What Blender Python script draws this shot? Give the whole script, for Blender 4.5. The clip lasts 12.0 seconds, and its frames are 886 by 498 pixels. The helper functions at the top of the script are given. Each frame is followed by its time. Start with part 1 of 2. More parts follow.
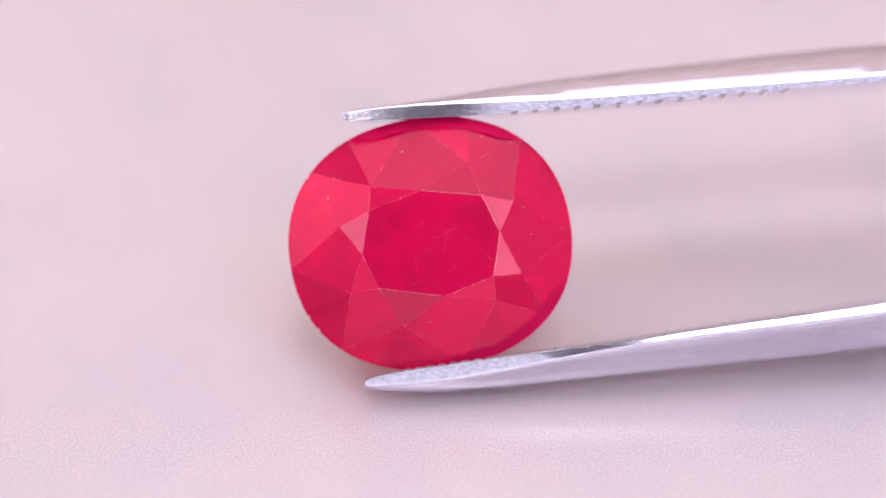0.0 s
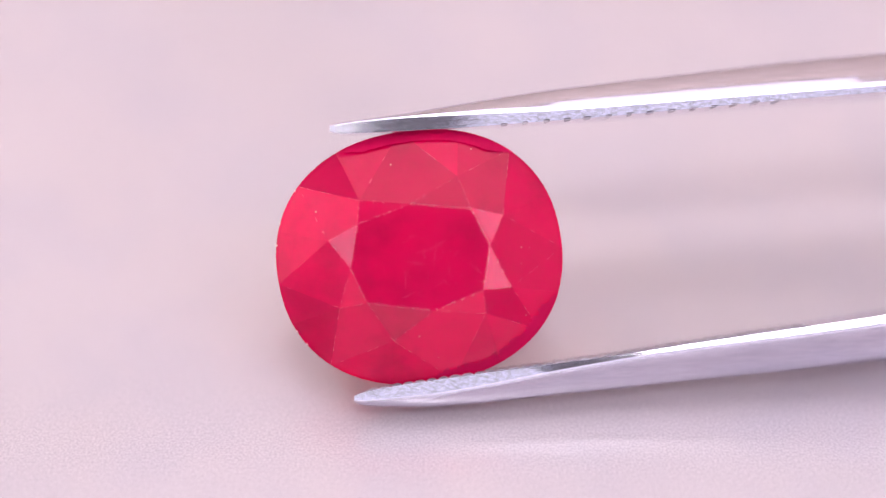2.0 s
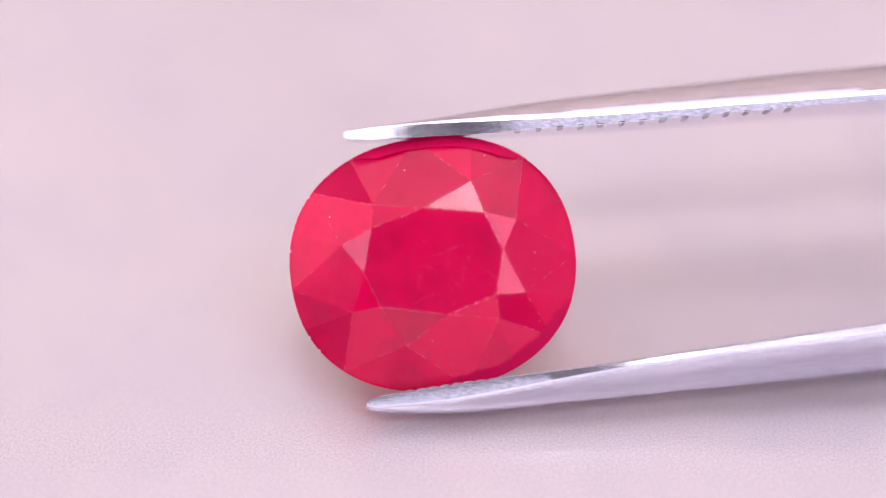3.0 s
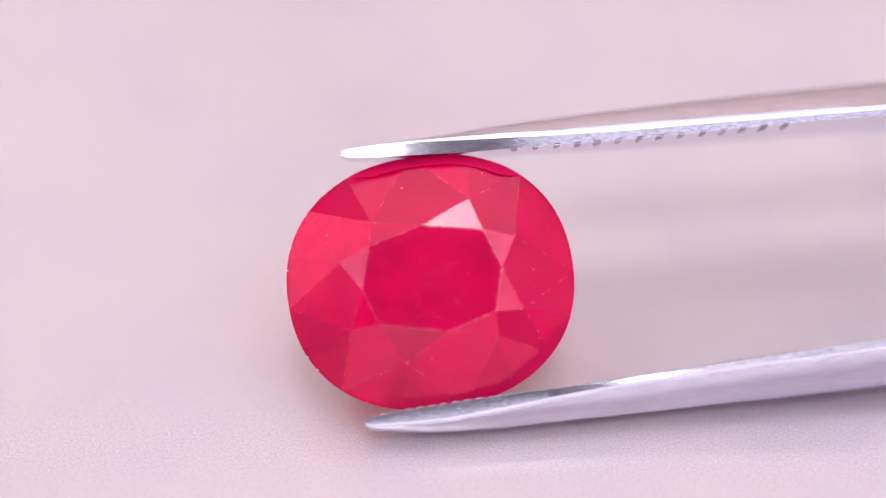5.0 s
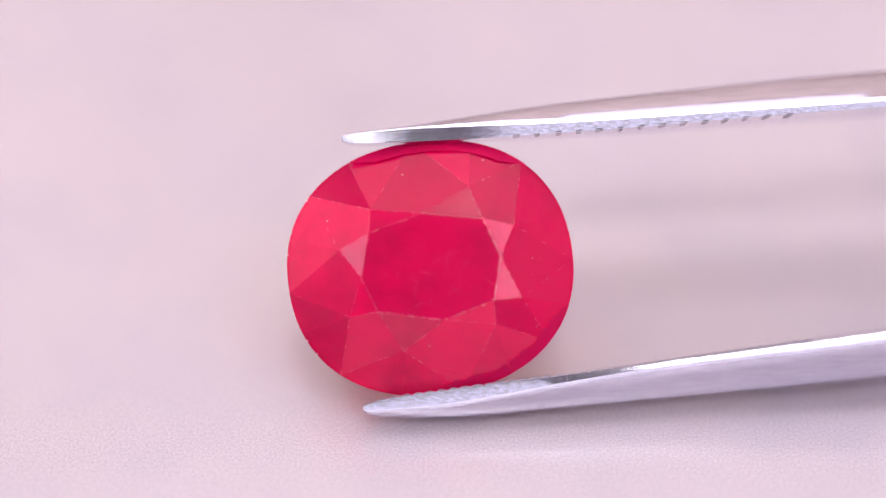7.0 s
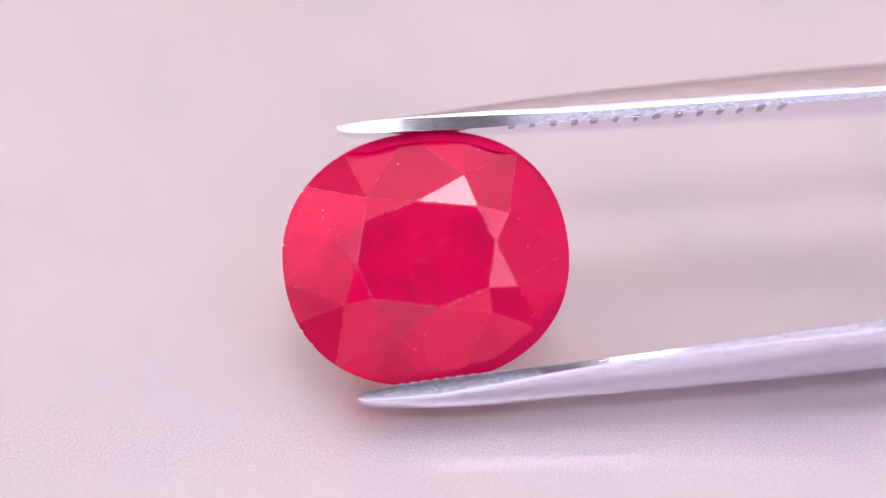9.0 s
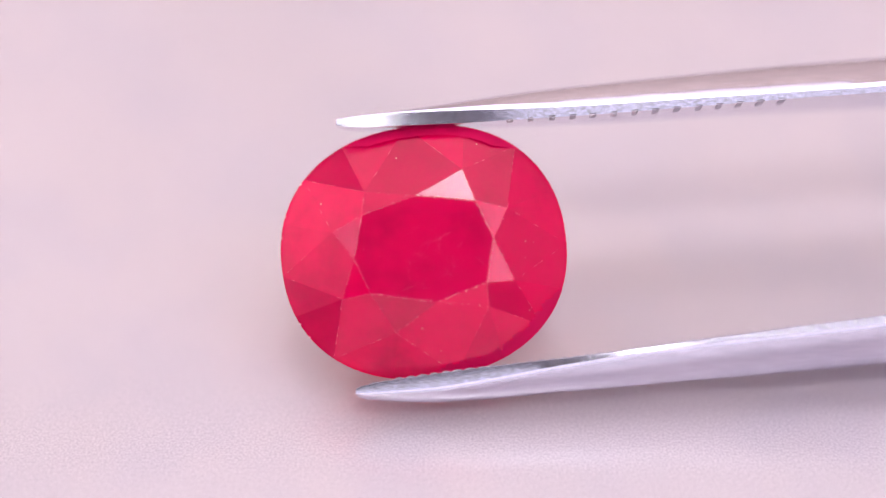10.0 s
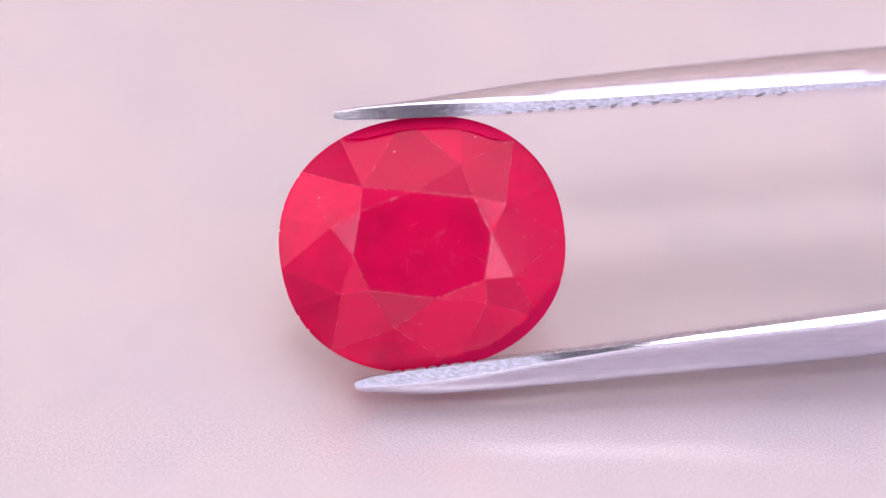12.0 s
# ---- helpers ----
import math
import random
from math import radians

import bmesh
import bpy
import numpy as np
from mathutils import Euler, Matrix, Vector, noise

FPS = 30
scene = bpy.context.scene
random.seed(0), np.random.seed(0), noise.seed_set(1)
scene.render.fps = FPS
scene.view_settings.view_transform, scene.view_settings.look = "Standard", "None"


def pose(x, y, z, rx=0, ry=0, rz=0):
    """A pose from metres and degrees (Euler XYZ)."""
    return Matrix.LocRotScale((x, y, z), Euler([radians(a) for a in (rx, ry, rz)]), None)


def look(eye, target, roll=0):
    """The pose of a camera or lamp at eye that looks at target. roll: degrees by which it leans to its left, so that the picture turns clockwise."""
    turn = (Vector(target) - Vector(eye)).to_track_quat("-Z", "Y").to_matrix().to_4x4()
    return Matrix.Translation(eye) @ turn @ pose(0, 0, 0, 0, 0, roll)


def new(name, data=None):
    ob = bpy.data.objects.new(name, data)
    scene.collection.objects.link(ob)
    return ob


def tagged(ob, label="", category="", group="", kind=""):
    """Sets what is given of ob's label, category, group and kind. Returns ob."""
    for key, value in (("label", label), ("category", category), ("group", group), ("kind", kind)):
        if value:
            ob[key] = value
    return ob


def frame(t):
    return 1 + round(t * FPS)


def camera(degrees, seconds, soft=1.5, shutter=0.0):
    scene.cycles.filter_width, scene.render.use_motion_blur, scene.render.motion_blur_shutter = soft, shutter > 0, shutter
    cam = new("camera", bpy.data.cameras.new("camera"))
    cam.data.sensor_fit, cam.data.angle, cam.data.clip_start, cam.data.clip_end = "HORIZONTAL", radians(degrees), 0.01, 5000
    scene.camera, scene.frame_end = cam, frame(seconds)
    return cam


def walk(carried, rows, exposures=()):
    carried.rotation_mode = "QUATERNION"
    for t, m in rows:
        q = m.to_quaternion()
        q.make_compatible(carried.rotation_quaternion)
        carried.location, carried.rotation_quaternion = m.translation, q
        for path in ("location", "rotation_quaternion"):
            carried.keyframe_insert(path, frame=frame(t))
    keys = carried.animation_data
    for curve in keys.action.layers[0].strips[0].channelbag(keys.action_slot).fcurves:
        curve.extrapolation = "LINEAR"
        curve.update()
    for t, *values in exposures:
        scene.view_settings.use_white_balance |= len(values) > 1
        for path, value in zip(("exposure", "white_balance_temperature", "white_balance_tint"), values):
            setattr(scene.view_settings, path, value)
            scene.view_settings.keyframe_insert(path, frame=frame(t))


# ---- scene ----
MM = 0.001
PITCH = 42.0                  # the camera looks down by this much
REACH = 0.07073               # from the lens to the plane of the gem's girdle
RISE = 0.0048                 # height of the view's centre over the desk in that plane
AXIS = Vector((0, math.cos(radians(PITCH)), -math.sin(radians(PITCH))))
CENTRE = Vector((0, 0, RISE))
EYE = CENTRE - AXIS * REACH
# x to the right, y up and z towards the lens, about the view's centre
VIEW = look(EYE, CENTRE).to_3x3().to_4x4()
VIEW.translation = CENTRE

cam = camera(25.0, 12.0, soft=1.25)
cam.data.dof.use_dof = True
cam.data.dof.focus_distance = REACH - 0.0005
cam.data.dof.aperture_fstop = 11.5
walk(cam, [(0.0, look(EYE, CENTRE)), (12.0, look(EYE, CENTRE))], exposures=[(0.0, -0.53, 6500, 10), (12.0, -0.53, 6500, 10)])

# the held gem's way: seconds, millimetres right, up, near, degrees about those axes, about the gem's middle
HELD = (
    (0, 0.023, 0.695, -0.6, -0.26, -0.79, -0.31),
    (0.1, 0.002, 0.482, -0.468, -4.8, -0.57, -0.25),
    (0.2, -0.02, 0.27, -0.335, -5, -0.35, -0.19),
    (0.3, -0.037, 0.206, -0.202, -5, -0.127, -0.133),
    (0.4, -0.053, 0.143, -0.07, -5, 0.097, -0.077),
    (0.5, -0.07, 0.079, 0.063, -3.02, 0.32, -0.02),
    (0.6, -0.105, 0.054, 0.044, -0.6, 0.3, -0.03),
    (0.7, -0.14, 0.03, 0.025, 0, 0.28, -0.04),
    (0.8, -0.135, 0.034, 0.006, -0.5, 0.257, -0.047),
    (0.9, -0.131, 0.037, -0.014, -2.5, 0.233, -0.053),
    (1, -0.126, 0.041, -0.033, -5.05, 0.21, -0.06),
    (1.1, -0.133, 0.046, -0.024, -5, 0.175, -0.05),
    (1.2, -0.14, 0.05, -0.016, -5, 0.14, -0.04),
    (1.3, -0.093, 0.036, -0.007, -5, 0.103, -0.03),
    (1.4, -0.047, 0.021, 0.001, -2.5, 0.067, -0.02),
    (1.5, 0, 0.007, 0.01, 0.31, 0.03, -0.01),
    (1.6, -0.02, 0.014, 0.018, 0, -0.045, -0.03),
    (1.7, -0.04, 0.02, 0.026, 0, -0.12, -0.05),
    (1.8, -0.146, 0.086, 0.034, 1, -0.193, -0.067),
    (1.9, -0.252, 0.152, 0.041, 0, -0.267, -0.083),
    (2, -0.358, 0.218, 0.049, -0.01, -0.34, -0.1),
    (2.1, -0.334, 0.214, 0.042, -4.5, -0.46, -0.13),
    (2.2, -0.31, 0.21, 0.034, -5, -0.58, -0.16),
    (2.3, -0.206, 0.191, 0.026, -5, -0.7, -0.187),
    (2.4, -0.103, 0.171, 0.019, -5, -0.82, -0.213),
    (2.5, 0.001, 0.152, 0.011, -2.73, -0.94, -0.24),
    (2.6, 0.021, 0.161, 0.025, -0.8, -0.91, -0.235),
    (2.7, 0.04, 0.17, 0.038, -1, -0.88, -0.23),
    (2.8, 0.065, 0.109, 0.052, -2.5, -0.853, -0.227),
    (2.9, 0.091, 0.049, 0.065, -3.3, -0.827, -0.223),
    (3, 0.116, -0.012, 0.079, -3.6, -0.8, -0.22),
    (3.1, 0.123, -0.036, 0.065, -5, -0.65, -0.21),
    (3.2, 0.13, -0.06, 0.05, -4.2, -0.5, -0.2),
    (4, 0.12, -0.22, 0.15, -5.4, -0.2, 0.1),
    (4.8, 0.132, -0.434, 0.25, -10.3, 0.02, 0.35),
    (4.9, 0.086, -0.545, 0.297, -8.2, 0.28, 0.27),
    (5, 0.04, -0.655, 0.343, -5.8, 0.54, 0.19),
    (5.1, 0.04, -0.677, 0.32, -5.6, 0.35, 0.165),
    (5.2, 0.04, -0.7, 0.296, -5.6, 0.16, 0.14),
    (5.3, 0.04, -0.681, 0.273, -9.6, -0.033, 0.117),
    (5.4, 0.04, -0.663, 0.249, -5.6, -0.227, 0.093),
    (5.5, 0.04, -0.644, 0.226, -5.42, -0.42, 0.07),
    (5.6, 0.003, -0.549, 0.194, -4.6, -0.447, 0.03),
    (5.8, -0.07, -0.36, 0.131, -5.6, -0.5, -0.05),
    (5.9, -0.05, -0.342, 0.099, -5.6, -0.53, -0.09),
    (6, -0.031, -0.325, 0.067, -8.1, -0.56, -0.13),
    (6.1, -0.045, -0.308, 0.09, -7.9, -0.435, -0.19),
    (6.2, -0.06, -0.29, 0.113, -5.5, -0.31, -0.25),
    (6.3, -0.118, -0.251, 0.136, -2.2, -0.183, -0.31),
    (6.4, -0.177, -0.211, 0.158, -1, -0.057, -0.37),
    (6.5, -0.235, -0.172, 0.181, 0.44, 0.07, -0.43),
    (6.6, -0.19, -0.198, 0.159, -3.6, -0.143, -0.467),
    (6.7, -0.145, -0.224, 0.138, -5.4, -0.357, -0.503),
    (6.8, -0.1, -0.25, 0.116, -5.4, -0.57, -0.54),
    (6.9, -0.036, -0.207, 0.094, -4.5, -0.78, -0.575),
    (7, 0.027, -0.164, 0.073, -2.14, -0.99, -0.61),
    (7.1, -0.004, -0.132, 0.077, -0.5, -0.995, -0.61),
    (7.2, -0.035, -0.1, 0.081, 0, -1, -0.61),
    (8.8, -0.155, 0.11, 0.147, -4, -1.11, -0.61),
    (9, -0.129, 0.186, 0.155, -5.6, -1.12, -0.61),
    (9.1, -0.167, 0.168, 0.136, -6.8, -1.14, -0.66),
    (9.2, -0.205, 0.15, 0.117, -5.5, -1.16, -0.71),
    (9.4, -0.189, 0.33, 0.08, -1.2, -1.207, -0.817),
    (9.5, -0.181, 0.42, 0.061, -1.54, -1.23, -0.87),
    (9.6, -0.206, 0.413, 0.056, -5, -1.257, -0.863),
    (9.7, -0.23, 0.407, 0.052, -4.6, -1.283, -0.857),
    (9.8, -0.255, 0.4, 0.047, -6.8, -1.31, -0.85),
    (9.9, -0.229, 0.402, 0.042, -5, -1.34, -0.845),
    (10, -0.204, 0.403, 0.038, -4.44, -1.37, -0.84),
    (10.2, -0.253, 0.465, 0.088, -1, -1.286, -0.88),
    (10.4, -0.302, 0.526, 0.137, -2.8, -1.202, -0.92),
    (10.5, -0.326, 0.557, 0.162, -4.6, -1.16, -0.94),
    (10.7, -0.315, 0.552, 0.135, -6.8, -1.347, -0.967),
    (10.8, -0.31, 0.55, 0.122, -5.2, -1.44, -0.98),
    (10.9, -0.283, 0.556, 0.109, -4, -1.53, -0.995),
    (11, -0.256, 0.562, 0.096, -0.76, -1.62, -1.01),
    (11.2, -0.212, 0.572, 0.058, -0.8, -1.256, -1.046),
    (11.4, -0.168, 0.583, 0.019, -9, -0.892, -1.082),
    (11.5, -0.146, 0.588, 0, -8.1, -0.71, -1.1),
    (11.6, -0.196, 0.634, 0.025, -5, -0.815, -1.075),
    (11.7, -0.245, 0.68, 0.051, -3.8, -0.92, -1.05),
    (11.8, -0.251, 0.675, 0.077, -1.5, -1.023, -1.023),
    (12, -0.262, 0.665, 0.128, 1.2, -1.23, -0.97),
)
PIVOT = Vector((-0.48, -0.5, 0.0)) * MM

world = bpy.data.worlds.new("room_dark")
world.use_nodes = True
world.node_tree.nodes["Background"].inputs[0].default_value = (0.02, 0.02, 0.02, 1)
scene.world = world
LAMP_GLOW = 33.0              # overhead panel
WALL_GLOW = 36.0              # panel above and behind the camera
SIDE_GLOW = 7.5              # panels added on both sides of the camera for facet reflections
LOW_GLOW = 1.1                # long low fill panel added behind the camera
LEFT_GLOW = 1.5               # broad fill panel added on the west wall
CEILING_GLOW = 1.95            # broad fill panel added under the ceiling


# ---- materials ----
def material(name, base, rough=0.5, metal=0.0):
    m = bpy.data.materials.new(name)
    m.use_nodes = True
    b = m.node_tree.nodes["Principled BSDF"]
    b.inputs["Base Color"].default_value = (*base, 1)
    b.inputs["Roughness"].default_value = rough
    b.inputs["Metallic"].default_value = metal
    return m, m.node_tree, b


def node(tree, kind, **inputs):
    n = tree.nodes.new(kind)
    for k, v in inputs.items():
        n.inputs[k.replace("_", " ")].default_value = v
    return n


def ramp(tree, source, stops):
    r = tree.nodes.new("ShaderNodeValToRGB")
    while len(r.color_ramp.elements) < len(stops):
        r.color_ramp.elements.new(0.5)
    for e, (p, c) in zip(r.color_ramp.elements, stops):
        e.position, e.color = p, (*c, 1)
    tree.links.new(source, r.inputs[0])
    return r.outputs[0]


def blend(tree, fac, a, b, mode="MIX"):
    n = tree.nodes.new("ShaderNodeMix")
    n.data_type, n.blend_type = "RGBA", mode
    for sock, v in ((n.inputs[0], fac), (n.inputs[6], a), (n.inputs[7], b)):
        if isinstance(v, (int, float)):
            sock.default_value = v
        elif isinstance(v, tuple):
            sock.default_value = (*v, 1)
        else:
            tree.links.new(v, sock)
    return n.outputs[2]


def bump(tree, bsdf, height, strength, distance):
    n = node(tree, "ShaderNodeBump", Strength=strength, Distance=distance)
    tree.links.new(height, n.inputs["Height"])
    tree.links.new(n.outputs[0], bsdf.inputs["Normal"])


def coords(tree, scale=(1, 1, 1)):
    c = tree.nodes.new("ShaderNodeTexCoord")
    m = tree.nodes.new("ShaderNodeMapping")
    m.inputs["Scale"].default_value = scale
    tree.links.new(c.outputs["Object"], m.inputs[0])
    return m.outputs[0]


def noise_of(tree, at, scale, detail=3.0, rough=0.5):
    n = node(tree, "ShaderNodeTexNoise", Scale=scale, Detail=detail, Roughness=rough)
    tree.links.new(at, n.inputs["Vector"])
    return n.outputs[0]


def desk_material():
    m, t, b = material("satin_desk_coating", (0.6, 0.5, 0.56), 0.3)
    at = coords(t)
    cloud = ramp(t, noise_of(t, at, 40, 1), [(0.30, (0.575, 0.507, 0.532)), (0.5, (0.624, 0.548, 0.58)), (0.75, (0.654, 0.568, 0.595))])
    stain = ramp(t, noise_of(t, at, 150, 2, 0.6), [(0.40, (0.945, 0.96, 0.985)), (0.56, (1.0, 1.0, 1.0))])
    cloud = blend(t, 1.0, cloud, stain, "MULTIPLY")
    grain = ramp(t, noise_of(t, at, 11000, 2, 0.7), [(0.3, (0.76, 0.76, 0.77)), (0.7, (1.03, 1.03, 1.03))])
    t.links.new(blend(t, 1.0, cloud, grain, "MULTIPLY"), b.inputs["Base Color"])
    t.links.new(ramp(t, noise_of(t, at, 300, 4), [(0.3, (0.19,) * 3), (0.7, (0.22,) * 3)]), b.inputs["Roughness"])
    bump(t, b, noise_of(t, at, 8000, 3, 0.7), 0.24, 0.00003)
    b.inputs["Coat Weight"].default_value = 1.0
    b.inputs["Coat IOR"].default_value = 1.65
    b.inputs["Coat Roughness"].default_value = 0.17
    return m


def gem_material(name, smooth, matt, gloss, clear, passing):
    m, t, b = material(name, (0.72, 0.004, 0.05), 0.08)
    b.inputs["IOR"].default_value = 1.76
    b.inputs["Specular IOR Level"].default_value = gloss
    b.inputs["Transmission Weight"].default_value = clear
    at = coords(t)
    info = t.nodes.new("ShaderNodeObjectInfo")
    # Cloudy silk, deepened to paint in the stone's darker inner areas.
    silk_and_depth = ramp(t, noise_of(t, at, 330, 5, 0.6), [(0.32, (0.70, 0.0004, 0.085)), (0.5, (0.92, 0.0004, 0.105)), (0.7, (1.0, 0.0006, 0.115))])
    # Random tone per facet stands in for unequal inner reflections.
    facet_shade = ramp(t, info.outputs["Random"], [(0.0, (0.62, 0.62, 0.70)), (0.45, (0.90, 0.90, 0.95)), (1.0, (1.04, 1.04, 1.02))])
    body = blend(t, 1.0, silk_and_depth, facet_shade, "MULTIPLY")
    # pale pits and dust specks
    v = node(t, "ShaderNodeTexVoronoi", Scale=2100)
    t.links.new(at, v.inputs["Vector"])
    dots = ramp(t, v.outputs["Distance"], [(0.05, (1, 1, 1)), (0.10, (0, 0, 0))])
    some = ramp(t, noise_of(t, at, 900, 2), [(0.56, (0, 0, 0)), (0.62, (1, 1, 1))])
    mask = blend(t, 1.0, dots, some, "MULTIPLY")
    t.links.new(blend(t, mask, body, (0.85, 0.35, 0.42)), b.inputs["Base Color"])
    t.links.new(ramp(t, noise_of(t, at, 1500, 5, 0.7), [(0.35, (smooth,) * 3), (0.75, (matt,) * 3)]), b.inputs["Roughness"])
    bump(t, b, noise_of(t, at, 2600, 4, 0.6), 0.05, 0.00003)
    # cloudy inside: part of the light passes through and scatters
    glow = t.nodes.new("ShaderNodeBsdfTranslucent")
    t.links.new(body, glow.inputs["Color"])
    mix = t.nodes.new("ShaderNodeMixShader")
    mix.inputs[0].default_value = passing
    t.links.new(b.outputs[0], mix.inputs[1])
    t.links.new(glow.outputs[0], mix.inputs[2])
    t.links.new(mix.outputs[0], t.nodes["Material Output"].inputs["Surface"])
    return m


def chip_material():
    m, t, b = material("abraded_ruby_edge", (0.90, 0.58, 0.66), 0.6)
    return m


def steel_material(name, base, rough, streak, deep, mottle):
    m, t, b = material(name, base, rough, 1.0)
    at = coords(t, streak)
    n = noise_of(t, at, 1.0, 4, 0.65)
    t.links.new(ramp(t, n, [(0.3, tuple(c * mottle for c in base)), (0.7, base)]), b.inputs["Base Color"])
    t.links.new(ramp(t, n, [(0.3, (rough * 0.92,) * 3), (0.7, (rough * 1.12,) * 3)]), b.inputs["Roughness"])
    if deep:
        bump(t, b, n, deep, 0.00002)
    return m


def paint_material(name, base, rough=0.6):
    m, t, b = material(name, base, rough)
    at = coords(t)
    t.links.new(ramp(t, noise_of(t, at, 6, 5), [(0.3, tuple(c * 0.9 for c in base)), (0.7, base)]), b.inputs["Base Color"])
    bump(t, b, noise_of(t, at, 180, 3), 0.1, 0.001)
    return m


def glow_material(name, colour, strength):
    m, t, b = material(name, (0.8, 0.8, 0.8), 0.5)
    b.inputs["Emission Color"].default_value = (*colour, 1)
    b.inputs["Emission Strength"].default_value = strength
    return m


DESK = desk_material()
RUBY = gem_material("ruby", 0.03, 0.10, 0.12, 0.26, 0.19)
RUBY_BACK = gem_material("ruby_back", 0.30, 0.45, 0.2, 0.1, 0.7)
RUBY_RIM = gem_material("rough_ruby", 0.45, 0.65, 0.05, 0.05, 0.06)
CHIP = chip_material()
# Pale colour for table scratches and for highlights painted on facet edges.
PALE_LINE = material("scratch_and_edge_highlight", (0.92, 0.16, 0.30), 0.5)[0]
STEEL = steel_material("polished_steel", (0.73, 0.71, 0.83), 0.17, (900, 5000, 5000), 0.08, 0.85)
EDGE = steel_material("ground_steel_edge", (0.68, 0.68, 0.82), 0.21, (5000, 11000, 9000), 0.14, 0.55)
GROOVE = steel_material("dull_steel_serration", (0.56, 0.52, 0.60), 0.5, (3000, 6000, 6000), 0.0, 0.6)
# Added room's tones: dark south for the table's reflection, beige north for steel.
WALL = paint_material("beige_reflected_wall", (0.90, 0.74, 0.64))
DARK = paint_material("dark_reflected_wall", (0.13, 0.115, 0.13))
CEILING = paint_material("white_ceiling_paint", (0.78, 0.74, 0.75))
PALE = paint_material("pale_reflected_wall", (0.78, 0.73, 0.78))
FLOOR = paint_material("grey_floor_vinyl", (0.30, 0.28, 0.28), 0.4)
HOUSING = paint_material("white_lamp_housing", (0.75, 0.75, 0.75), 0.4)
PANEL = glow_material("lit_diffuser", (0.91, 0.88, 1.0), LAMP_GLOW)
SIDE = glow_material("side_reflection_glow", (0.78, 0.74, 1.0), SIDE_GLOW)
BROAD = glow_material("ceiling_fill_glow", (1.0, 0.92, 0.97), CEILING_GLOW)
FRONT_GLOW = glow_material("low_fill_glow", (0.90, 0.86, 1.0), LOW_GLOW)
LEFT = glow_material("left_fill_glow", (0.98, 0.93, 1.0), LEFT_GLOW)
SOFT = glow_material("lit_cream_diffuser", (1.0, 0.95, 0.93), WALL_GLOW)
LEGS = paint_material("grey_leg_paint", (0.35, 0.34, 0.35), 0.4)


# ---- building helpers ----
def part(name, bm, mats, parent=None, label=""):
    me = bpy.data.meshes.new(name)
    bm.normal_update()
    bm.to_mesh(me)
    bm.free()
    for m in mats if isinstance(mats, (list, tuple)) else (mats,):
        me.materials.append(m)
    ob = new(name, me)
    ob.parent = parent
    return tagged(ob, label)


def box(x0, y0, z0, x1, y1, z1, bevel=0.0):
    bm = bmesh.new()
    bmesh.ops.create_cube(bm, size=1.0)
    bmesh.ops.scale(bm, vec=(x1 - x0, y1 - y0, z1 - z0), verts=bm.verts)
    bmesh.ops.translate(bm, vec=((x0 + x1) / 2, (y0 + y1) / 2, (z0 + z1) / 2), verts=bm.verts)
    if bevel:
        bmesh.ops.bevel(bm, geom=bm.edges[:], offset=bevel, segments=2, affect="EDGES", profile=0.5)
    return bm


def sheet(points, faces):
    bm = bmesh.new()
    vs = [bm.verts.new(p) for p in points]
    for f in faces:
        bm.faces.new([vs[i] for i in f])
    return bm


def smoothed(ob, angle=35):
    ob.data.shade_smooth()
    ob.data.set_sharp_from_angle(angle=radians(angle))
    return ob


# ---- room ----
LOW, HIGH = -0.74, 1.60


# Unseen room added around the desk; its walls are what gem and steel reflect.
def room():
    for name, b, m in (
        ("wall_south", (-1.3, -1.3, LOW, 1.3, -1.2, HIGH), DARK),
        ("wall_north", (-1.3, 1.4, LOW, 1.3, 1.5, HIGH), WALL),
        ("wall_west", (-1.4, -1.3, LOW, -1.3, 1.5, HIGH), PALE),
        ("wall_east", (1.3, -1.3, LOW, 1.4, 1.5, HIGH), PALE),
        ("floor", (-1.4, -1.3, LOW - 0.1, 1.4, 1.5, LOW), FLOOR),
        ("ceiling", (-1.4, -1.3, HIGH, 1.4, 1.5, HIGH + 0.1), CEILING),
    ):
        tagged(part(name, box(*b), m), "plain painted %s of the room" % name.split("_")[0], name.split("_")[0], kind="structure")


def desk():
    thing = tagged(new("desk"), "pale pinkish-grey satin desk with fine grain", "desk")
    thing.location = (0, 0, 0)
    part("desktop", box(-0.6, -0.35, -0.025, 0.6, 0.45, 0.0, 0.002), DESK, thing)
    for x in (-0.56, 0.51):
        for y in (-0.31, 0.36):
            part("leg", box(x, y, LOW, x + 0.05, y + 0.05, -0.025), LEGS, thing)
    return thing


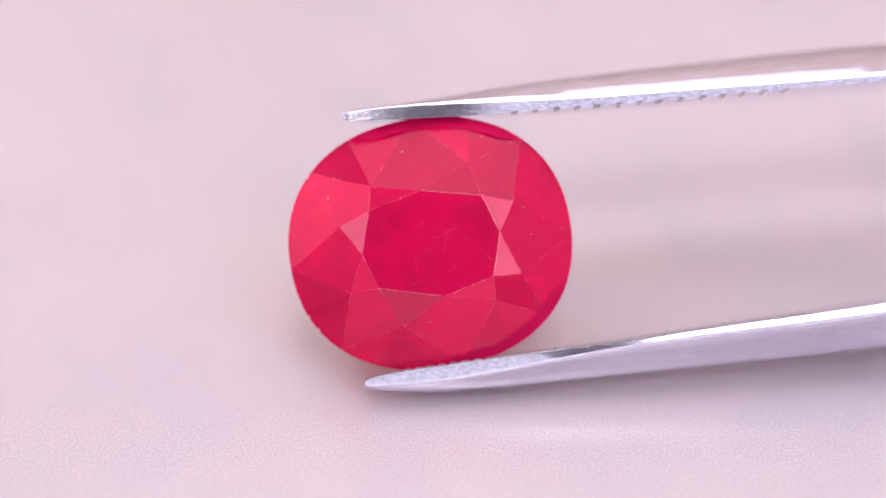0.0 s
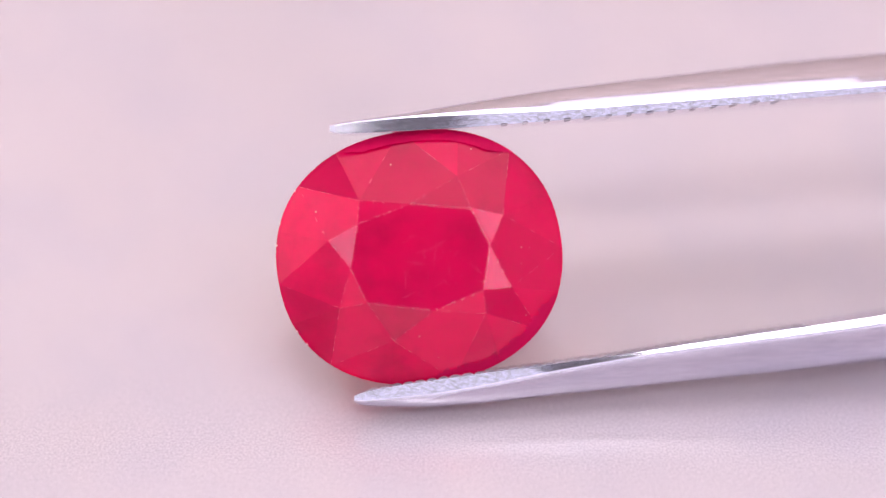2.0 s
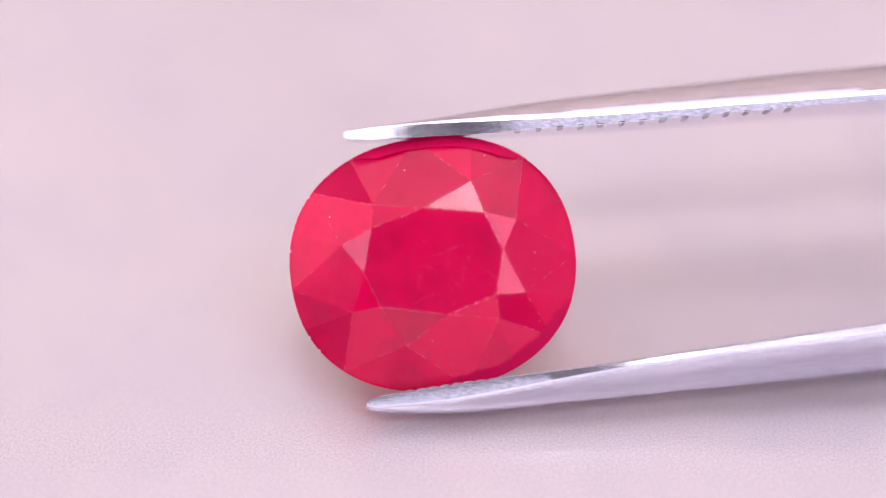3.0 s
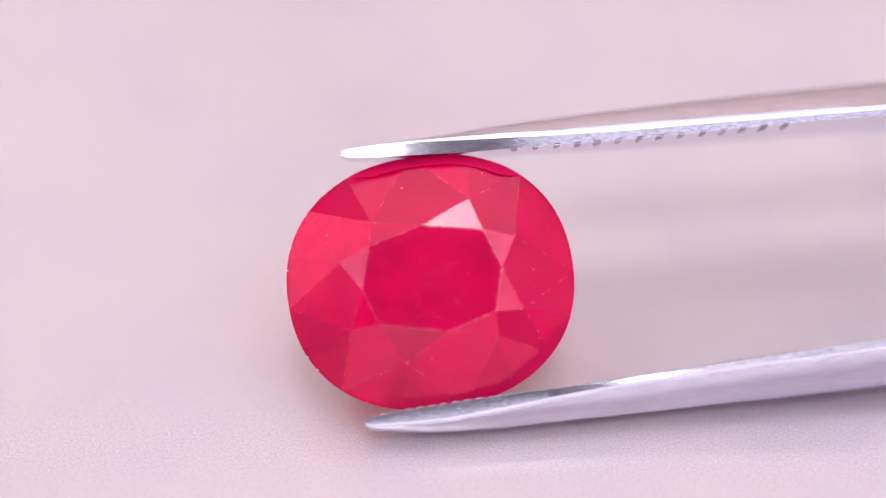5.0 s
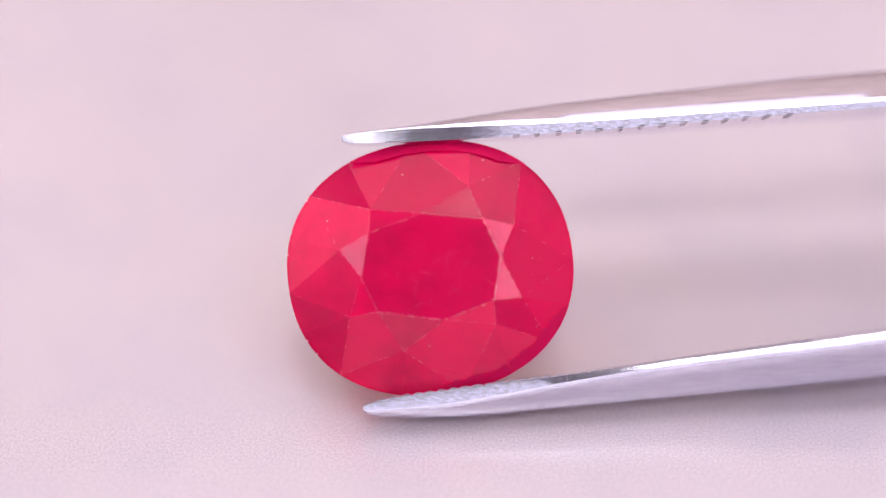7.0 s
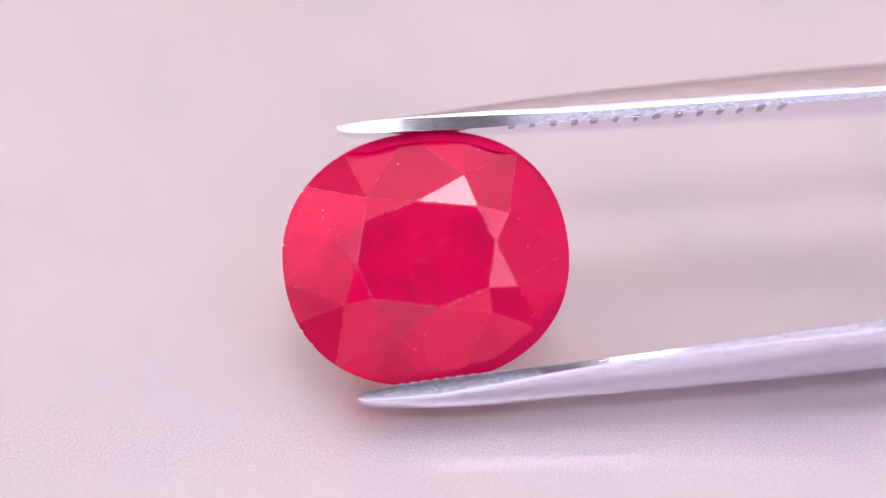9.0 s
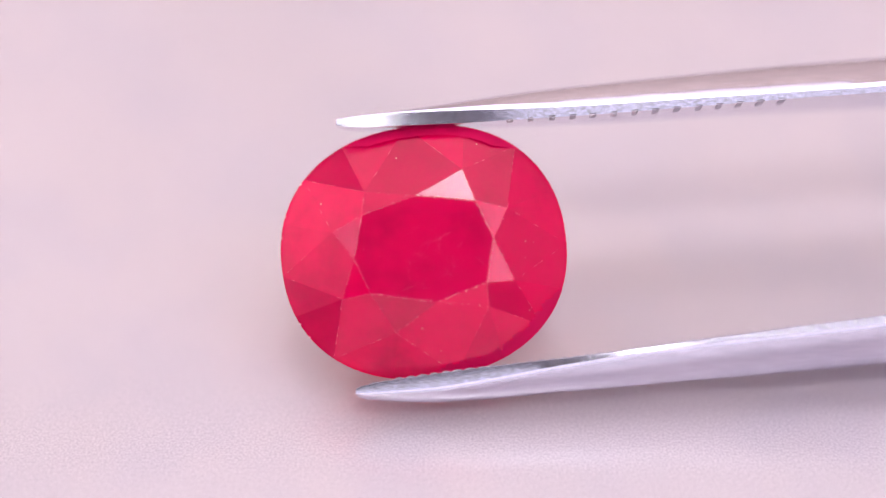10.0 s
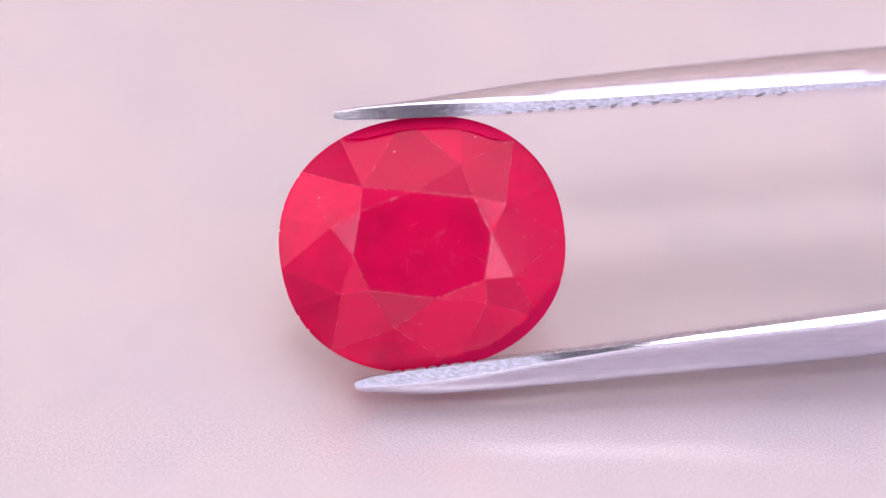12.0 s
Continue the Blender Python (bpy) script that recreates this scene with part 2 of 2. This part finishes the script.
def overhead_lamp(at, toward, wide, tall):
    """A lit panel on a stem from the ceiling."""
    thing = tagged(new("panel_lamp"), "bright white rectangular panel lamp hung over the desk", "lamp")
    thing.matrix_basis = look(at, toward)
    part("housing", box(-wide / 2 - 0.01, -tall / 2 - 0.01, 0.002, wide / 2 + 0.01, tall / 2 + 0.01, 0.03, 0.004), HOUSING, thing)
    part("diffuser", box(-wide / 2, -tall / 2, -0.004, wide / 2, tall / 2, 0.002), PANEL, thing)
    top = look(at, toward).inverted() @ Vector((at[0], at[1], HIGH))
    bm = bmesh.new()
    bmesh.ops.create_cone(bm, cap_ends=True, segments=12, radius1=0.008, radius2=0.008, depth=1.0)
    start = Vector((0, 0, 0.02))
    run = top - start
    turn = run.to_track_quat("Z", "Y").to_matrix().to_4x4()
    bmesh.ops.transform(bm, matrix=Matrix.Translation((start + top) / 2) @ turn @ Matrix.Diagonal((1, 1, run.length, 1)), verts=bm.verts)
    part("stem", bm, HOUSING, thing)


# An added, unseen glowing panel on a wall of the room.
def wall_fill(x, y, z, turn, wide, high, glow, label):
    thing = tagged(new("wall_fill"), label, "lamp")
    thing.matrix_basis = pose(x, y, z, 0, 0, turn)
    w, h = wide / 2, high / 2
    part("housing", box(-w - 0.02, 0.0, -h - 0.02, w + 0.02, 0.03, h + 0.02, 0.004), HOUSING, thing)
    part("diffuser", box(-w, 0.03, -h, w, 0.036, h), glow, thing)


def ceiling_panel(x0, x1, y0, y1, glow, label):
    thing = tagged(new("ceiling_panel"), label, "lamp")
    thing.location = ((x0 + x1) / 2, (y0 + y1) / 2, HIGH)
    w, d = (x1 - x0) / 2, (y1 - y0) / 2
    part("housing", box(-w - 0.03, -d - 0.03, -0.03, w + 0.03, d + 0.03, 0.0, 0.004), HOUSING, thing)
    part("diffuser", box(-w, -d, -0.036, w, d, -0.03), glow, thing)


# ---- gemstone ----
HALF_W, HALF_H, TURN, POWER = 5.05, 4.47, 9.0, 2.22
CROWN, GIRDLE, DEPTH = 1.5, 0.10, 3.6
# azimuth and radius of the table's corners, azimuth of the main facets' feet and of the points between, radius of the star points
CORNERS = ((152, 2.40), (99, 1.86), (43, 2.48), (9, 2.50), (-27, 2.52), (-73, 1.93), (-138, 2.38), (-170, 2.38))
FEET = (150, 99, 50, 4, -31, -74, -129, -169)
BETWEEN = (129, 73, 26, -14, -52, -102, -152, -190)
STARS = (2.85, 3.12, 3.28, 3.40, 3.05, 3.05, 3.28, 3.20)


def rim(deg, z=0.0, grow=1.0):
    """A point of the girdle's outline in the direction deg."""
    a, r = radians(deg), radians(TURN)
    u, v = math.cos(a - r), math.sin(a - r)
    d = (abs(u / HALF_W) ** POWER + abs(v / HALF_H) ** POWER) ** (-1 / POWER) * grow
    return Vector((d * math.cos(a), d * math.sin(a), z))


def star_point(v0, k0, v1, k1, r):
    """Where the planes of two main facets meet, at the distance r from the axis."""
    planes = []
    for v, k in ((v0, k0), (v1, k1)):
        side = Vector((-(k - v).y, (k - v).x, 0))
        n = (k - v).cross(side)
        planes.append((n, n.dot(v)))
    (n0, d0), (n1, d1) = planes
    way = n0.cross(n1).normalized()
    base = (n1.cross(way) * d0 + way.cross(n0) * d1) / n0.dot(n1.cross(way))
    a, b, c = way.x ** 2 + way.y ** 2, 2 * (base.x * way.x + base.y * way.y), base.x ** 2 + base.y ** 2 - r * r
    root = math.sqrt(max(b * b - 4 * a * c, 0))
    pick = [base + way * ((-b + s * root) / (2 * a)) for s in (1, -1)]
    mid = (v0 + v1).normalized()
    return max(pick, key=lambda p: p.dot(mid))


def crown_points():
    top = [Vector((r * math.cos(radians(a)), r * math.sin(radians(a)), CROWN)) for a, r in CORNERS]
    feet = [rim(a, GIRDLE) for a in FEET]
    stars = [star_point(top[i], feet[i], top[(i + 1) % 8], feet[(i + 1) % 8], STARS[i]) for i in range(8)]
    between = [rim(a, GIRDLE) for a in BETWEEN]
    return top, feet, stars, between


def facet(name, points, parent, mat=None):
    pts = [p * MM for p in points]
    n = (pts[1] - pts[0]).cross(pts[2] - pts[0])
    if n.dot(sum(pts, Vector()) - Vector((0, 0, -0.5 * MM)) * len(pts)) < 0:
        pts.reverse()
    return part(name, sheet(pts, [list(range(len(pts)))]), mat or RUBY, parent)


def gemstone():
    gem = tagged(new("gemstone"), "oval faceted red ruby with worn facet edges, gripped by tweezers", "gemstone")
    top, feet, stars, between = crown_points()
    facet("table_facet", top, gem)
    for i in range(8):
        j = (i + 1) % 8
        facet("star_facet", [top[i], top[j], stars[i]], gem)
        facet("main_facet", [top[i], stars[i], feet[i], stars[i - 1]], gem)
        # upper girdle facets, whose feet follow the round outline
        for a0, a1, name in ((FEET[i], BETWEEN[i], "girdle_facet"), (BETWEEN[i], FEET[j] if FEET[j] < BETWEEN[i] else FEET[j] - 360, "girdle_facet")):
            arc = [rim(a0 + (a1 - a0) * k / 6, GIRDLE) for k in range(7)]
            n = (arc[0] - stars[i]).cross(arc[6] - stars[i])
            for p in arc:
                p.z = stars[i].z - (n.x * (p.x - stars[i].x) + n.y * (p.y - stars[i].y)) / n.z
            pts = [p * MM for p in [stars[i]] + arc]
            part(name, sheet(pts, [[0, k + 1, k] for k in range(1, 7)]), RUBY, gem)
    # the girdle and the pavilion
    n = 96
    ring = [rim(360 * k / n, z) * MM for z in (GIRDLE, -GIRDLE) for k in range(n)]
    smoothed(part("girdle", sheet(ring, [[k, n + k, n + (k + 1) % n, (k + 1) % n] for k in range(n)]), RUBY, gem), 60)
    half = [rim(22.5 * k + 11, -DEPTH * 0.62, 0.46) for k in range(0, 16, 2)]
    low = [rim(360 * k / 48, -GIRDLE) for k in range(48)]
    culet = Vector((0.1, 0, -DEPTH))
    pts = [p * MM for p in low + half + [culet]]
    faces = []
    for k in range(8):
        base = 6 * k + 1
        for s in range(-3, 3):
            faces.append([48 + k, (base + s + 1) % 48, (base + s) % 48][::-1])
        faces.append([48 + k, (base + 3) % 48, 48 + (k + 1) % 8][::-1])
        faces.append([48 + k, 48 + (k + 1) % 8, 56][::-1])
    bm = sheet(pts, faces)
    bmesh.ops.recalc_face_normals(bm, faces=bm.faces)
    part("pavilion", bm, RUBY_BACK, gem)
    rough_edge(gem, "upper_rim", 48, 128, 0.40, 0.01, 0.68)
    rough_edge(gem, "chipped_rim", -86, -14, 0.42, 0.07, 0.58)
    wear(gem, top, stars, feet)
    return gem


def rough_edge(gem, name, a0, a1, wide, ragged, slope):
    """A strip of unpolished stone that reaches from the girdle over the foot of the crown."""
    rng = random.Random(11)
    n = 60
    pts, faces = [], []
    for k in range(n + 1):
        f = k / n
        a = a0 + (a1 - a0) * f
        swell = min(1.0, 2.2 * math.sin(math.pi * f) ** 0.8)
        w = max(wide * swell + ragged * swell * rng.uniform(-1.4, 1), 0.01)
        size = rim(a).length
        pts += [rim(a, GIRDLE, 1.002) * MM, rim(a, GIRDLE + w * slope, 1 - w / size) * MM]
    for k in range(n):
        faces.append([2 * k, 2 * k + 2, 2 * k + 3, 2 * k + 1])
    bm = sheet(pts, faces)
    bmesh.ops.recalc_face_normals(bm, faces=bm.faces)
    part(name, bm, RUBY_RIM, gem, "unpolished bright red edge")


def wear(gem, top, stars, feet):
    """Small pale chips along the table's edges and some other facet edges."""
    rng = random.Random(5)
    pts, faces, line_pts, line_faces = [], [], [], []

    def chip(at, size):
        n = len(pts)
        k = rng.randint(4, 6)
        turn, long = rng.uniform(0, 6), rng.uniform(1.0, 1.9)
        for i in range(k):
            a = turn + 6.283 * i / k
            d = size * rng.uniform(0.5, 1.0)
            pts.append((at + Vector((d * long * math.cos(a), d * math.sin(a), 0.004 - 0.012 * abs(math.sin(a))))) * MM)
        pts.append((at + Vector((0, 0, 0.016))) * MM)
        for i in range(k):
            faces.append([n + i, n + (i + 1) % k, n + k])

    heavy = (0.5, 1.5, 1.2, 1.2, 0.5, 0.7, 0.4, 0.25)
    for i in range(8):
        a, b = top[i], top[(i + 1) % 8]
        for _ in range(int(70 * heavy[i])):
            chip(a.lerp(b, rng.random()) + Vector((rng.gauss(0, 0.010), rng.gauss(0, 0.010), 0)), rng.choice((0.005, 0.007, 0.009, 0.013, 0.018)))
    for i in range(8):
        for a, b, c in ((top[i], stars[i], 3), (top[i], stars[i - 1], 3), (stars[i], feet[i], 3)):
            for _ in range(c):
                chip(a.lerp(b, rng.random() ** 0.7), rng.choice((0.006, 0.008, 0.012)))
    for _ in range(16):
        a = rng.uniform(120, 260)
        chip(rim(a, GIRDLE, 0.997), rng.choice((0.015, 0.025, 0.04)))
    # dust and fine scratches on the table
    for _ in range(150):
        chip(Vector((rng.gauss(0.35, 0.95), rng.gauss(-0.3, 0.75), CROWN)).lerp(Vector((0, 0, CROWN)), 0.15), rng.choice((0.004, 0.005, 0.006, 0.009)))
    def pale_line(p, q, half, lift):
        side = Vector((-(q - p).y, (q - p).x, 0)).normalized() * half
        n, up = len(line_pts), Vector((0, 0, lift))
        for v in (p, (p + q) / 2 + side, q, (p + q) / 2 - side):
            line_pts.append((v + up) * MM)
        line_faces.append([n, n + 3, n + 2, n + 1])

    for _ in range(16):
        x, y, a = rng.gauss(0.2, 0.8), rng.gauss(-0.2, 0.6), radians(rng.choice((-42, 28, 75, 20)) + rng.gauss(0, 12))
        way = Vector((math.cos(a), math.sin(a), 0)) * rng.uniform(0.15, 0.45)
        mid = Vector((x, y, CROWN))
        pale_line(mid - way, mid + way, 0.0028, 0.004)
    # broken pale lines along the worn facet edges, painting in their thin highlights
    for i in range(8):
        for p, q, share in ((top[i], stars[i], 0.5), (top[i], stars[i - 1], 0.5), (stars[i], feet[i], 0.4), (stars[i - 1], feet[i], 0.4), (top[i], top[(i + 1) % 8], 0.6)):
            for k in range(9):
                if rng.random() < share:
                    pale_line(p.lerp(q, k / 9), p.lerp(q, (k + 0.95) / 9), rng.uniform(0.003, 0.007), 0.006)
    ob = part("abraded_chips", sheet(pts, faces), CHIP, gem, "pale worn specks on the facet edges")
    tagged(ob, kind="stuff")
    tagged(part("scratches_and_edge_highlights", sheet(line_pts, line_faces), PALE_LINE, gem, "fine pale scratches on the table and painted highlights along worn facet edges"), kind="stuff")


# ---- tweezers ----
# along the arm: x, the inner side's height, breadth of the flat edge, thickness to the ridge, breadth in depth
UPPER = ((-3.62, 3.9, 0.16, 0.2, 0.50), (-3.35, 3.82, 0.3, 0.42, 0.90), (-2.5, 3.84, 0.4, 0.52, 1.30), (-1, 3.92, 0.46, 0.66, 1.46), (1, 4.04, 0.44, 0.9, 1.78),
         (3.2, 4.22, 0.36, 1.1, 2.13), (5.6, 4.4, 0.32, 1.25, 2.52), (9, 4.72, 0.28, 1.36, 3.06), (12.5, 5.05, 0.22, 1.46, 3.62), (15.8, 5.32, 0.2, 1.54, 4.15),
         (22, 5.9, 0.2, 1.5, 4.49), (32, 7, 0.2, 1.6, 4.79), (60, 9.8, 0.2, 1.6, 5.63), (90, 10.6, 0.2, 1.6, 6.00), (112, 10.7, 0.2, 1.6, 6.00))
LOWER = ((-2.74, -5.38, 0.14, 0.22, 0.50), (-2.5, -5.26, 0.27, 0.5, 0.90), (-1.7, -5.08, 0.38, 0.72, 1.33), (0, -4.82, 0.48, 1, 1.52), (2, -4.52, 0.42, 1.14, 1.74),
         (4.1, -4.26, 0.24, 1.16, 1.97), (6.4, -3.95, 0.14, 1.24, 2.22), (9, -3.53, 0.14, 1.38, 2.51), (12.5, -3.01, 0.22, 1.56, 2.90), (15.7, -2.53, 0.28, 1.68, 3.25),
         (22, -1.5, 0.25, 1.9, 3.59), (32, 0.3, 0.2, 1.7, 3.99), (60, 5.2, 0.2, 1.6, 5.11), (90, 9.2, 0.2, 1.6, 6.00), (112, 10.66, 0.2, 1.6, 6.00))
FRONT = 0.62                  # how far the near edge stands before the girdle


def along(table, x):
    for a, b in zip(table, table[1:]):
        if x <= b[0]:
            f = (x - a[0]) / (b[0] - a[0])
            return [p + (q - p) * f for p, q in zip(a, b)]
    return list(table[-1])


def section(row, side):
    """The arm's D-shaped outline at one place: flat inside, flat edges, round back."""
    x, y, edge, thick, wide = row
    bent = min(max((x - 3) / 6, 0), 1) if side < 0 else min(max((x + 3.0) / 7, 0), 1)
    lean = edge * (0.40 * bent - 0.17 if side < 0 else 0.48 * bent - 0.08)
    rise = min((thick - edge) * 0.3, 0.18)
    run = min(rise * 0.46, wide * 0.2)
    pts = [(0.0, lean), (edge, 0.0), (edge + rise * 0.5, run * 0.4)]
    for k in range(0, 15):
        u = k / 14
        pts.append((edge + rise + (thick - edge - rise) * (1 - (1 - 2 * u) ** 2), run + (wide - 2 * run) * u))
    pts += [(edge + rise * 0.5, wide - run * 0.4), (edge, wide), (0.0, wide - lean)]
    return [Vector((x, y + side * h, FRONT - d)) * MM for h, d in pts]


def arm(name, table, side, parent):
    xs = []
    for a, b in zip(table, table[1:]):
        n = 4 if b[0] < 17 else 3
        xs += [a[0] + (b[0] - a[0]) * k / n for k in range(n)]
    xs.append(table[-1][0])
    rows = [along(table, x) for x in xs]
    # soften the kinks of the tabulated line
    for _ in range(2):
        rows = [rows[0]] + [[(p + 2 * q + r) / 4 for p, q, r in zip(rows[i - 1], rows[i], rows[i + 1])] for i in range(1, len(rows) - 1)] + [rows[-1]]
    rings = [section(r, side) for r in rows]
    n = len(rings[0])
    bm = bmesh.new()
    vs = [[bm.verts.new(p) for p in r] for r in rings]
    for i in range(len(rings) - 1):
        for k in range(n):
            f = bm.faces.new((vs[i][k], vs[i + 1][k], vs[i + 1][(k + 1) % n], vs[i][(k + 1) % n]))
            f.material_index = 1 if k in (0, n - 2) else 0
    bm.faces.new(vs[0])
    bm.faces.new(vs[-1][::-1])
    bmesh.ops.recalc_face_normals(bm, faces=bm.faces)
    ob = smoothed(part(name, bm, (STEEL, EDGE), parent), 13)
    return ob, rows


def serrate(ob, rows, side, start, end, pitch, w, h):
    """Cross ridges on the inner face, one mesh shared by all of a length."""
    profile = [(-w, 0.0), (-w * 0.55, h * 0.75), (0, h), (w * 0.55, h * 0.75), (w, 0.0)]
    pts = [Vector((u, -side * v, d)) * MM for d in (0, -1) for u, v in profile]
    pts += [Vector((u, side * 0.03, d)) * MM for d in (0, -1) for u in (-w, w)]
    faces = [[k, k + 1, 6 + k, 5 + k] for k in range(4)] + [[0, 1, 2, 3, 4, 11, 10], [5, 6, 7, 8, 9, 13, 12], [0, 5, 12, 10], [4, 9, 13, 11]]
    bm = sheet(pts, faces)
    bmesh.ops.recalc_face_normals(bm, faces=bm.faces)
    first = part("serration", bm, GROOVE, ob)
    rng = random.Random(3)
    x = start
    while x < end:
        row = along(rows, x)
        nxt = along(rows, x + 0.2)
        o = first if x == start else new("serration", first.data)
        o.parent = ob
        o.location = Vector((x, row[1], FRONT - 0.02 - row[2] * 0.12 - rng.uniform(0, 0.02))) * MM
        o.rotation_euler = (0, 0, math.atan2(nxt[1] - row[1], 0.2))
        o.scale = (rng.uniform(0.85, 1.1), rng.uniform(0.8, 1.15), (row[4] - 0.3) * (0.7 if side < 0 else 0.35))
        x += pitch * rng.uniform(0.94, 1.06)


def tweezers():
    thing = tagged(new("tweezers"), "polished steel gem tweezers with serrated jaws gripping the ruby", "tweezers")
    for name, table, side, start, end, pitch, w, h in (("arm", UPPER, 1, 2.5, 12.6, 0.73, 0.12, 0.024), ("arm", LOWER, -1, -2.1, 13.4, 0.41, 0.19, 0.055)):
        ob, rows = arm(name, table, side, thing)
        serrate(ob, rows, side, start, end, pitch, w, h)
    return thing


room()
desk()
overhead_lamp((0.022, 0.028, 0.60), (0, 0, 0), 0.075, 0.075)
# Side fill added out of view to soften the shadows on the desk.
wall_fill(-1.3, 0.35, 0.72, -90, 1.9, 1.3, LEFT, "unseen broad fill panel added over the side wall")
# Three pale panels added where the star facets' reflections point.
wall_fill(-1.3, -0.93, 1.27, -90, 0.42, 0.46, SIDE, "unseen pale panel added high on the side wall for facet reflections")
wall_fill(1.3, -0.95, 0.68, 90, 0.42, 0.5, SIDE, "unseen pale panel added on the side wall for facet reflections")
ceiling_panel(0.74, 1.18, -1.12, -0.52, SIDE, "unseen pale panel added in the ceiling corner for facet reflections")
# Low fill added out of view, for the gap between the arms.
wall_fill(0.0, -1.2, 0.12, 0, 2.2, 0.7, FRONT_GLOW, "unseen long low fill panel added on the south wall")
ceiling_panel(-0.06, 0.32, -0.94, -0.72, SOFT, "bright cream light panel under the ceiling by the grey wall")
# Overhead fill added out of view; brings the desk to its brightness.
ceiling_panel(-1.15, 1.15, -0.28, 1.3, BROAD, "unseen broad fill panel added under the ceiling")
jewel = gemstone()
grip = tweezers()


def motions():
    """The held gem and tweezers sway together."""
    rows_gem, rows_grip = [], []
    for t, x, y, z, rx, ry, rz in HELD:
        w = Vector((radians(rx), radians(ry), radians(rz)))
        turn = Matrix.Rotation(w.length, 4, w.normalized()) if w.length > 1e-6 else Matrix.Identity(4)
        sway = VIEW @ Matrix.Translation(PIVOT + Vector((x, y, z)) * MM) @ turn
        rows_gem.append((t, sway))
        rows_grip.append((t, sway @ Matrix.Translation(-PIVOT)))
    walk(jewel, rows_gem)
    walk(grip, rows_grip)


motions()
